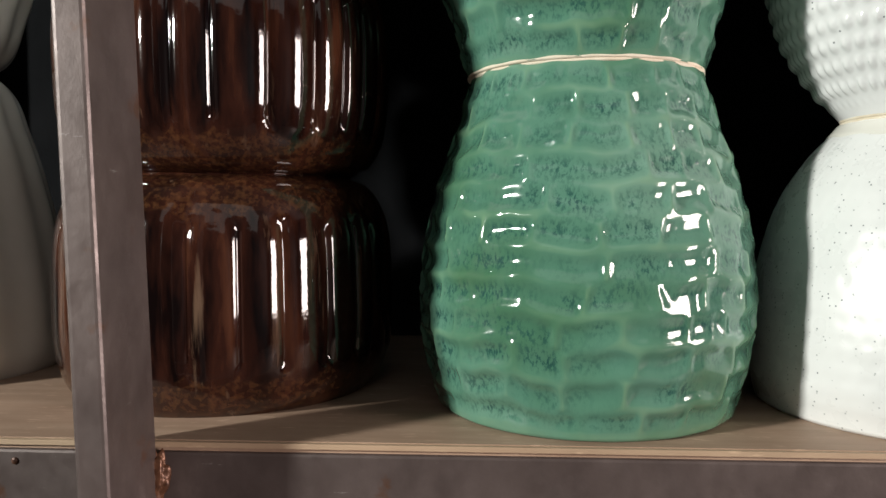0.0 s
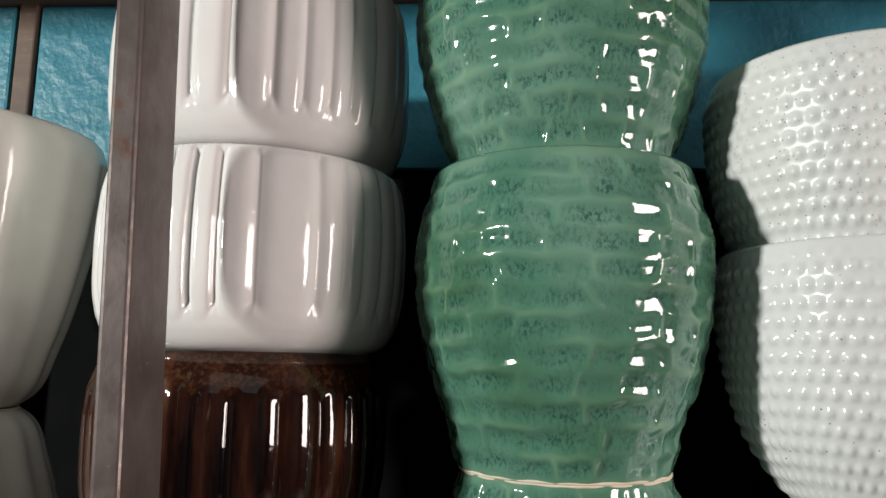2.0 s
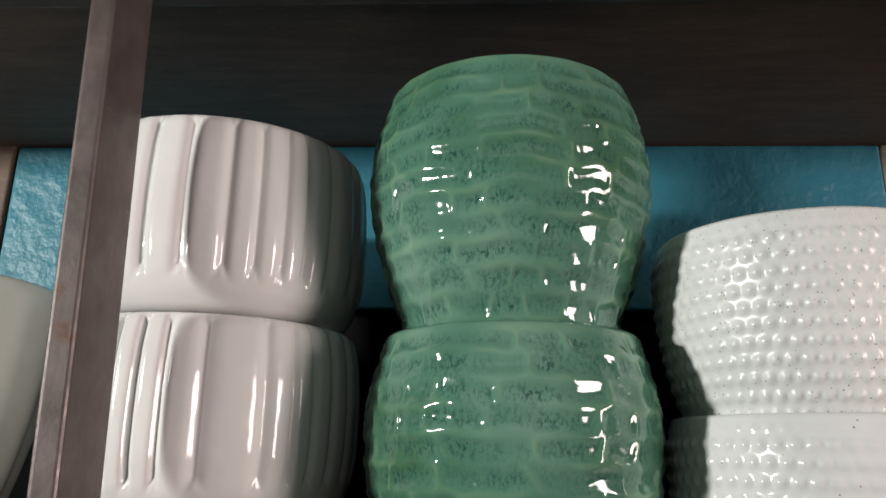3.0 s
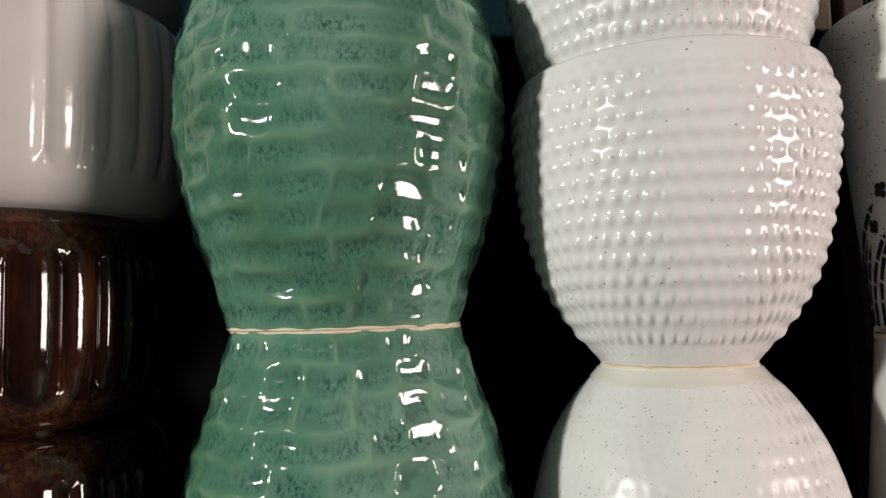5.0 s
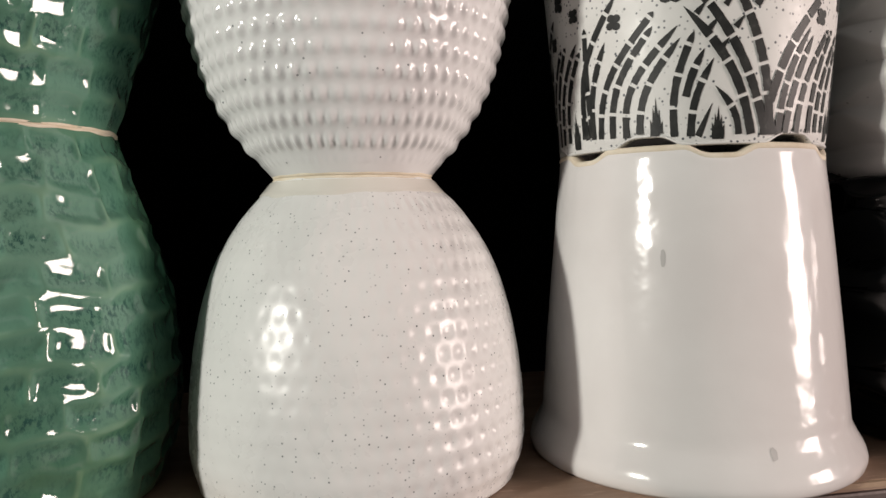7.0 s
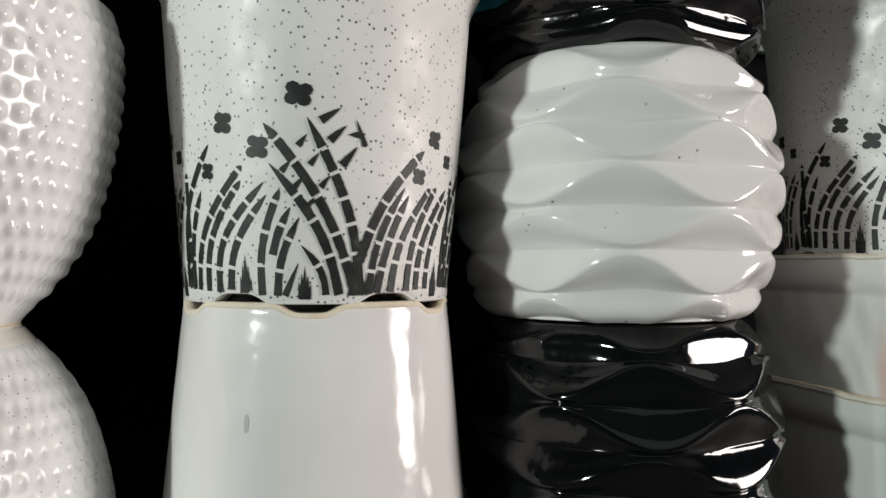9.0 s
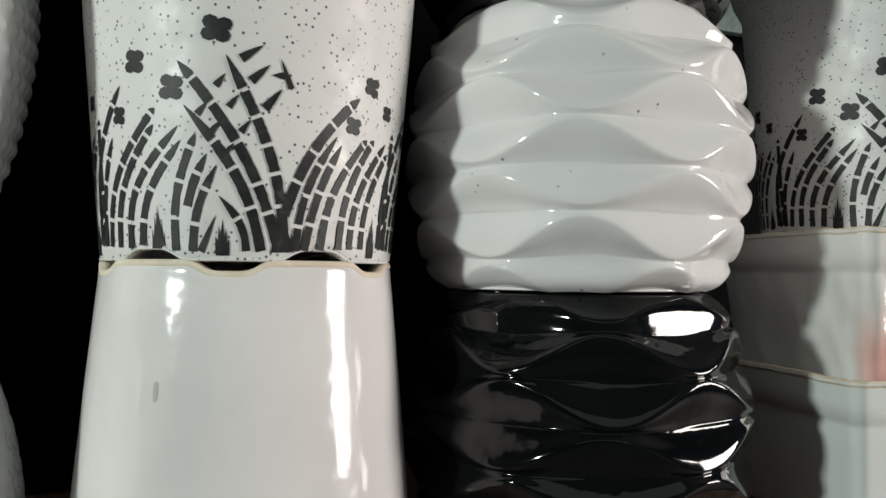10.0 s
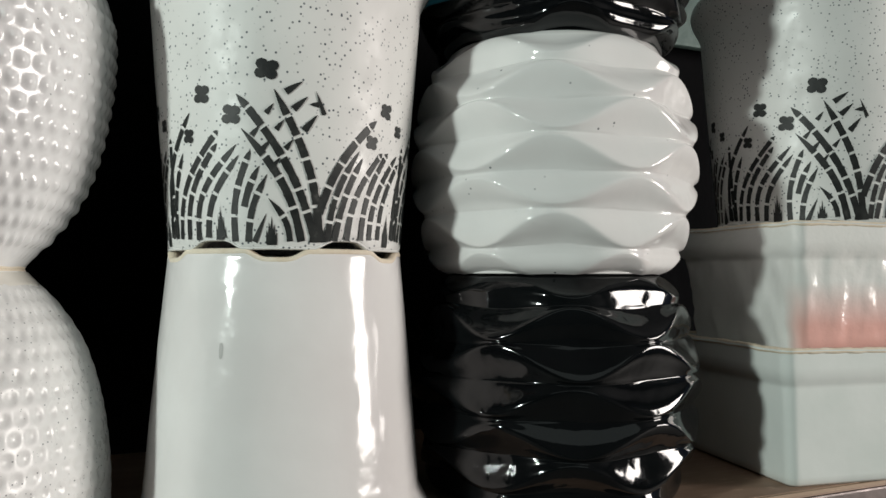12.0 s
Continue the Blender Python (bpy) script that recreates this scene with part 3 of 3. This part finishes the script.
def meadow():
    random.seed(4)
    quads = []
    U = 0.000143                            # metres to one unit of the drawing

    def px(x, y):
        """A point of the drawing as arc length round the wall and height above the foot."""
        p, q = x - 473, 712 - y
        turn = -2.1 + 0.1138 * p - 3.2e-5 * p * q + 1.8e-7 * p**3 - 0.001 * q
        return radians(turn) * 0.0745, 0.0014 + 0.0001435 * q + 1.65e-8 * p * p

    def blade(x0, y0, x1, y1, bend, width=25, gap=78):
        way = [px(x0 + (x1 - x0) * u - bend * math.sin(math.pi * u), y0 + (y1 - y0) * u) for u in np.linspace(0, 1, 12)]
        stroke(quads, way, width * U, 0.12, gap * U)

    def leaf(x0, y0, x1, y1, width=23):
        stroke(quads, [px(x0, y0), px(x1, y1)], width * U, 0.1, 1.0)

    # first clump: reeds that rise and arch over
    for x0, x1, y1, bend in ((62, 130, 240, 44), (80, 106, 385, 17), (100, 230, 306, 44), (132, 228, 352, 36), (168, 298, 355, 50), (203, 306, 394, 36),
                             (298, 348, 375, 25), (345, 412, 460, 20)):
        blade(x0, 704, x1, y1, bend)
    blade(328, 578, 382, 430, 8)
    leaf(368, 704, 410, 600)
    # second clump
    for x0, x1, y1, bend in ((636, 757, 365, 26), (662, 768, 390, 14), (706, 840, 365, 28), (757, 862, 362, 24), (788, 902, 368, 28),
                             (822, 908, 400, 20), (882, 926, 420, 8), (905, 930, 330, 4)):
        blade(x0, 700, x1, y1, bend, 25, 76)
    blade(608, 596, 820, 244, 28, 32, 88)
    # crossing stems
    blade(588, 690, 294, 176, -52, 31, 98)
    blade(540, 700, 314, 298, -48, 31, 104)
    blade(606, 690, 438, 156, -46, 31, 96)
    blade(498, 700, 418, 546, -22, 24, 84)
    for u in (-22, -8, 8, 22):              # the dark root where the stems meet
        leaf(600 + u, 704, 600 + u * 0.7, 575 + abs(u) * 3, 22)
    for x, y in ((422, 225), (462, 282), (368, 304), (408, 355), (498, 350), (447, 417)):
        leaf(x - 15, y + 18, x + 15, y - 18, 20)
    for x, y, q, r in ((485, 165, 553, 125), (515, 225, 572, 178), (555, 300, 607, 242)):
        leaf(x, y, q, r, 26)
    leaf(632, 240, 604, 158, 18)
    leaf(614, 205, 578, 206, 20)
    for x, y, r in ((172, 176, 37), (276, 250, 39), (408, 86, 43), (128, 325, 29), (858, 203, 33), (802, 328, 30), (906, 272, 27)):
        flower(quads, *px(x, y), r * U)
    for x, h in ((248, 150), (430, 112), (855, 140)):
        tuft(quads, px(x, 700)[0], h * U)
    return quads


MEADOW = meadow()


def printed_planter(scale, face):
    """A tall planter with the meadow three times round it; face: degrees the pattern's middle is turned to."""
    ob = tall_pot(MATT, scale, 1.0, 0.0014)
    outer = smooth_profile(TALL_P, 110)
    wall_r, wall_z = outer[:, 0], outer[:, 1]
    verts, faces = [], []
    for third in (0, 120, 240):
        a0 = radians(face + third)
        for q in MEADOW:
            if sum(v for u, v in q) / 4 < notches(np.array([a0 + q[0][0] / 0.0745]))[0]:
                continue                    # the stroke stops at a notch
            n = len(verts)
            for u, v in q:
                z = max(v, 0.0012) + 0.0005
                r = float(np.interp(z, wall_z, wall_r)) + 0.0004
                a = a0 + u / 0.0745
                verts.append((r * math.cos(a) * scale, r * math.sin(a) * scale, z * scale))
            faces.append((n, n + 1, n + 2, n + 3))
    tagged(mesh_object("printed_meadow", verts, faces, INK, ob, "black printed reeds and small flowers", smooth=False), kind="stuff")
    return ob


def put(ob, m, label):
    ob.matrix_world = m
    return tagged(ob, label)


# green stack: one upside down, two upright on it
put(green_pot(3), flip(0.0550, 0.406, SHELF, 0.1735, 20), "green glazed pot with brick-like relief, standing upside down on the shelf")
Z2 = SHELF + 0.1745
put(green_pot(11, 1.01, depth=0.0024), pose(0.0542, 0.406, Z2, 0, 0, 75), "green glazed pot with brick-like relief on an upturned pot")
put(green_pot(17, 1.03, 0.965, 0.0020), pose(0.0538, 0.406, Z2 + 0.1630, 0, 0, 160), "green glazed pot with brick-like relief at the top of its stack")

# fluted stack: two brown, two white
BX, BY = -0.153, 0.443
put(fluted_pot(2, BROWN, 0.1225, 27, 0.0050), flip(BX, BY, SHELF, 0.1225, 10), "brown glazed fluted bowl standing upside down on the shelf")
put(fluted_pot(5, BROWN, 0.114, 27, 0.0050, 0.975), pose(BX + 0.001, BY, SHELF + 0.1232, 0, 0, 33), "dark brown glazed fluted bowl on another brown bowl")
put(fluted_pot(8, WHITE, 0.1155, 30, 0.0046, 1.035, True), pose(BX + 0.006, BY, SHELF + 0.2385, 0, 0, 50), "white glazed fluted bowl on a brown bowl")
put(fluted_pot(9, WHITE, 0.1215, 30, 0.0046, 1.03, True), pose(BX + 0.006, BY, SHELF + 0.3560, 0, 0, 95), "white glazed fluted bowl at the top of its stack")

# knobbly white stack
WX, WY = 0.2328, 0.4025
put(bumpy_pot(21, SPECK, 0.0019, radians(152), True), flip(WX, WY, SHELF, 0.1505, 0), "speckled white knobbly pot standing upside down on the shelf")
put(bumpy_pot(22, PEARL), pose(WX, WY, SHELF + 0.1515, 0, 0, 40), "white knobbly pot on an upturned pot")
put(bumpy_pot(23, SPECK), pose(WX - 0.002, WY, SHELF + 0.1515 + 0.108, 0, 0, 75), "speckled white knobbly pot nested in the pot beneath")

# tall stack: plain white one upside down, printed ones above
TX, TY = 0.4152, 0.3945
PLAIN = tall_pot(WHITE, 1.0, 0.93)


def stain(parent, a, z, wide, high):
    """A small grey fault in the glaze, lying on the wall."""
    outer = smooth_profile([(r, h * 0.93) for r, h in TALL_P], 110)
    verts, faces = [], []
    for i in range(15):
        for k in (0.0, 0.55, 1.0):
            t = 2 * math.pi * i / 15
            w = k * (1 + 0.35 * noise.noise(Vector((math.cos(t) * 2, math.sin(t) * 2, z * 90))))
            zz = z + high * w * math.sin(t)
            r = float(np.interp(zz, outer[:, 1], outer[:, 0])) + 0.00015
            aa = a + wide * w * math.cos(t) / r
            verts.append((r * math.cos(aa), r * math.sin(aa), zz))
    for i in range(15):
        j = (i + 1) % 15
        faces += [(3 * i, 3 * i + 1, 3 * j + 1), (3 * i + 1, 3 * i + 2, 3 * j + 2, 3 * j + 1)]
    mesh_object("glaze_stain", verts, faces, STAIN, parent, "grey mark in the glaze")


stain(PLAIN, radians(31 + 127), 0.052, 0.0013, 0.0040)
stain(PLAIN, radians(31 + 92), 0.141, 0.0016, 0.0030)
put(PLAIN, flip(TX, TY, SHELF + 0.0015, 0.160, 31), "plain white tall planter upside down with a notched foot")
put(printed_planter(1.0, -100), pose(TX, TY, SHELF + 0.1620), "speckled white planter printed with black reeds and flowers")
put(printed_planter(0.86, -140), pose(TX, TY, SHELF + 0.1620 + 0.1735), "speckled white planter with black reed print, topmost in its stack")

# wavy stack
VX, VY = 0.5985, 0.391
put(wavy_pot(31, BLACK, 0.12), pose(VX, VY, SHELF, 0, 0, 8), "glossy black wavy faceted pot on the shelf")
put(wavy_pot(32, GLOSSY, 0.31), pose(VX, VY, SHELF + 0.1495, 0, 0, 0.5), "white glazed wavy faceted pot between black ones")
put(wavy_pot(33, BLACK, 0.3), pose(VX, VY, SHELF + 0.2975, 0, 0, 40), "glossy black wavy faceted pot on a white one")


def trough(length, depth, high, mat, lip_mat, relief):
    """Open box planter with leaning walls, rounded corners and a broad lip. Origin at the middle of its base."""
    ob = thing("trough_planter", "", "planter", "trough planters in one stack")

    def outline(w, d, r, n=7):
        pts = []
        for cx, cy, a0 in ((w / 2 - r, d / 2 - r, 0), (-w / 2 + r, d / 2 - r, 90), (-w / 2 + r, -d / 2 + r, 180), (w / 2 - r, -d / 2 + r, 270)):
            pts += [(cx + r * math.cos(radians(a0 + 90 * i / n)), cy + r * math.sin(radians(a0 + 90 * i / n))) for i in range(n + 1)]
        full = []
        for (ax, ay), (bx, by) in zip(pts, pts[1:] + pts[:1]):
            m = max(1, int(math.hypot(bx - ax, by - ay) / 0.006))
            full += [(ax + (bx - ax) * i / m, ay + (by - ay) * i / m) for i in range(m)]
        return full

    rows, zs = [], [0, 0.003] + [0.003 + (high - 0.030) * i / 14 for i in range(1, 15)] + [high - 0.024, high - 0.021, high - 0.012, high - 0.002, high, high - 0.004, 0.012, 0.012]
    count = len(zs)
    base = outline(1, depth / length, 0.007 / length)
    for i, z in enumerate(zs):
        lean = 0.10 * z
        grow = -0.004 if i == 0 else lean + (0.0035 if count - 7 <= i < count - 3 else 0)
        if i >= count - 3:
            grow = lean - 0.006 if i < count - 1 else -length
        ring_pts = []
        for k, (bx, by) in enumerate(base):
            w, d = length + 2 * grow, depth + 2 * grow
            x, y = bx * w, by * length / depth * d
            if i == count - 1:
                x, y = bx * 0.01, by * 0.01
            p = Vector((x, y, z))
            if relief and 2 < i < 17:
                k2 = noise.noise(Vector((x * 55, y * 55, z * 60))) * 0.0022 + noise.noise(Vector((x * 140, y * 140, z * 140))) * 0.0009
                p += Vector((x / w, y / d, 0)).normalized() * k2
            if i in (count - 5, count - 4):
                p.z += 0.0016 * noise.noise(Vector((x * 30, y * 30, 3)))
            ring_pts.append(p)
        rows.append(ring_pts)
    n0 = len(base)
    verts = [p for row in rows for p in row] + [Vector((0, 0, 0))]
    faces = []
    for i in range(count - 1):
        for j in range(n0):
            k = (j + 1) % n0
            faces.append((i * n0 + j, i * n0 + k, (i + 1) * n0 + k, (i + 1) * n0 + j))
    faces += [(len(verts) - 1, (j + 1) % n0, j) for j in range(n0)]
    mesh_object("body", verts, faces, mat, ob)
    # chipped bare edge along the lip
    bare, bf = [], []
    for dz, g in ((-0.0025, 0.0), (0.0012, -0.0004), (0.0012, -0.0052), (-0.0025, -0.0056)):
        for p in rows[count - 4]:
            c = Vector((p.x, p.y, 0)).normalized()
            bare.append(Vector((p.x + c.x * g, p.y + c.y * g, p.z + dz + 0.0007 * noise.noise(p * 160))))
    for i in range(4):
        for j in range(n0):
            k, i2 = (j + 1) % n0, (i + 1) % 4
            bf.append((i * n0 + j, i * n0 + k, i2 * n0 + k, i2 * n0 + j))
    mesh_object("lip_edge", bare, bf, lip_mat, ob, "chipped bare clay edge")
    return ob


# trough stack and the printed planter on it
RX, RY = 0.752, 0.328       # front corner of the lower trough
put(trough(0.34, 0.138, 0.097, MINT, CLAY, False), pose(RX, RY, SHELF, 0, 0, -8.0) @ pose(0.17, 0.069, 0), "pale glazed trough planter with a broad lip on the shelf")
put(trough(0.33, 0.132, 0.100, PINK, CLAY, True), pose(RX + 0.016, RY + 0.004, SHELF + 0.0855, 0, 0, -8.0) @ pose(0.165, 0.066, 0), "white trough planter blushed pink with embossed leaves, nested in another")
put(printed_planter(1.14, -129), pose(0.864, 0.402, SHELF + 0.1860), "speckled white planter with black reed print on the trough")

# pale stack beyond the post
LX, LY = -0.386, 0.470


def vase_pot(mat):
    ob = thing("smooth_planter", "", "flower pot", "smooth pale pots in one stack")
    pts = [(0.056, 0), (0.064, 0.006), (0.078, 0.04), (0.090, 0.085), (0.098, 0.13), (0.1015, 0.165), (0.101, 0.188), (0.0985, 0.196)]

    def faint(T, F, R, Z):
        return 0.0012 * np.sin(18 * T) * np.clip(np.minimum(F, 1 - F) * 8, 0, 1), F * 0 + 0.5
    v, f, rel = turned(pts, 80, 192, faint)
    mesh_object("body", v, f, mat, ob, relief=rel)
    v, f = ring(0.056, -0.0004, 0.006, 0.0014)
    mesh_object("foot_ring", v, f, CLAY, ob, "bare clay foot")
    return ob


put(vase_pot(CREAM), flip(LX, LY, SHELF, 0.196, 0), "pale cream planter standing upside down beside the post")
put(vase_pot(CREAM), pose(LX, LY, SHELF + 0.198, 0, 0, 20), "pale cream planter on an upturned one")

# on the lower shelf, tops just under the rail
for x, m in ((-0.10, CREAM), (0.12, SPECK)):
    ob = bumpy_pot(41, m)
    ob.matrix_world = pose(x, 0.43, 0.44)
    tagged(ob, "pale knobbly pot standing on the lower shelf")
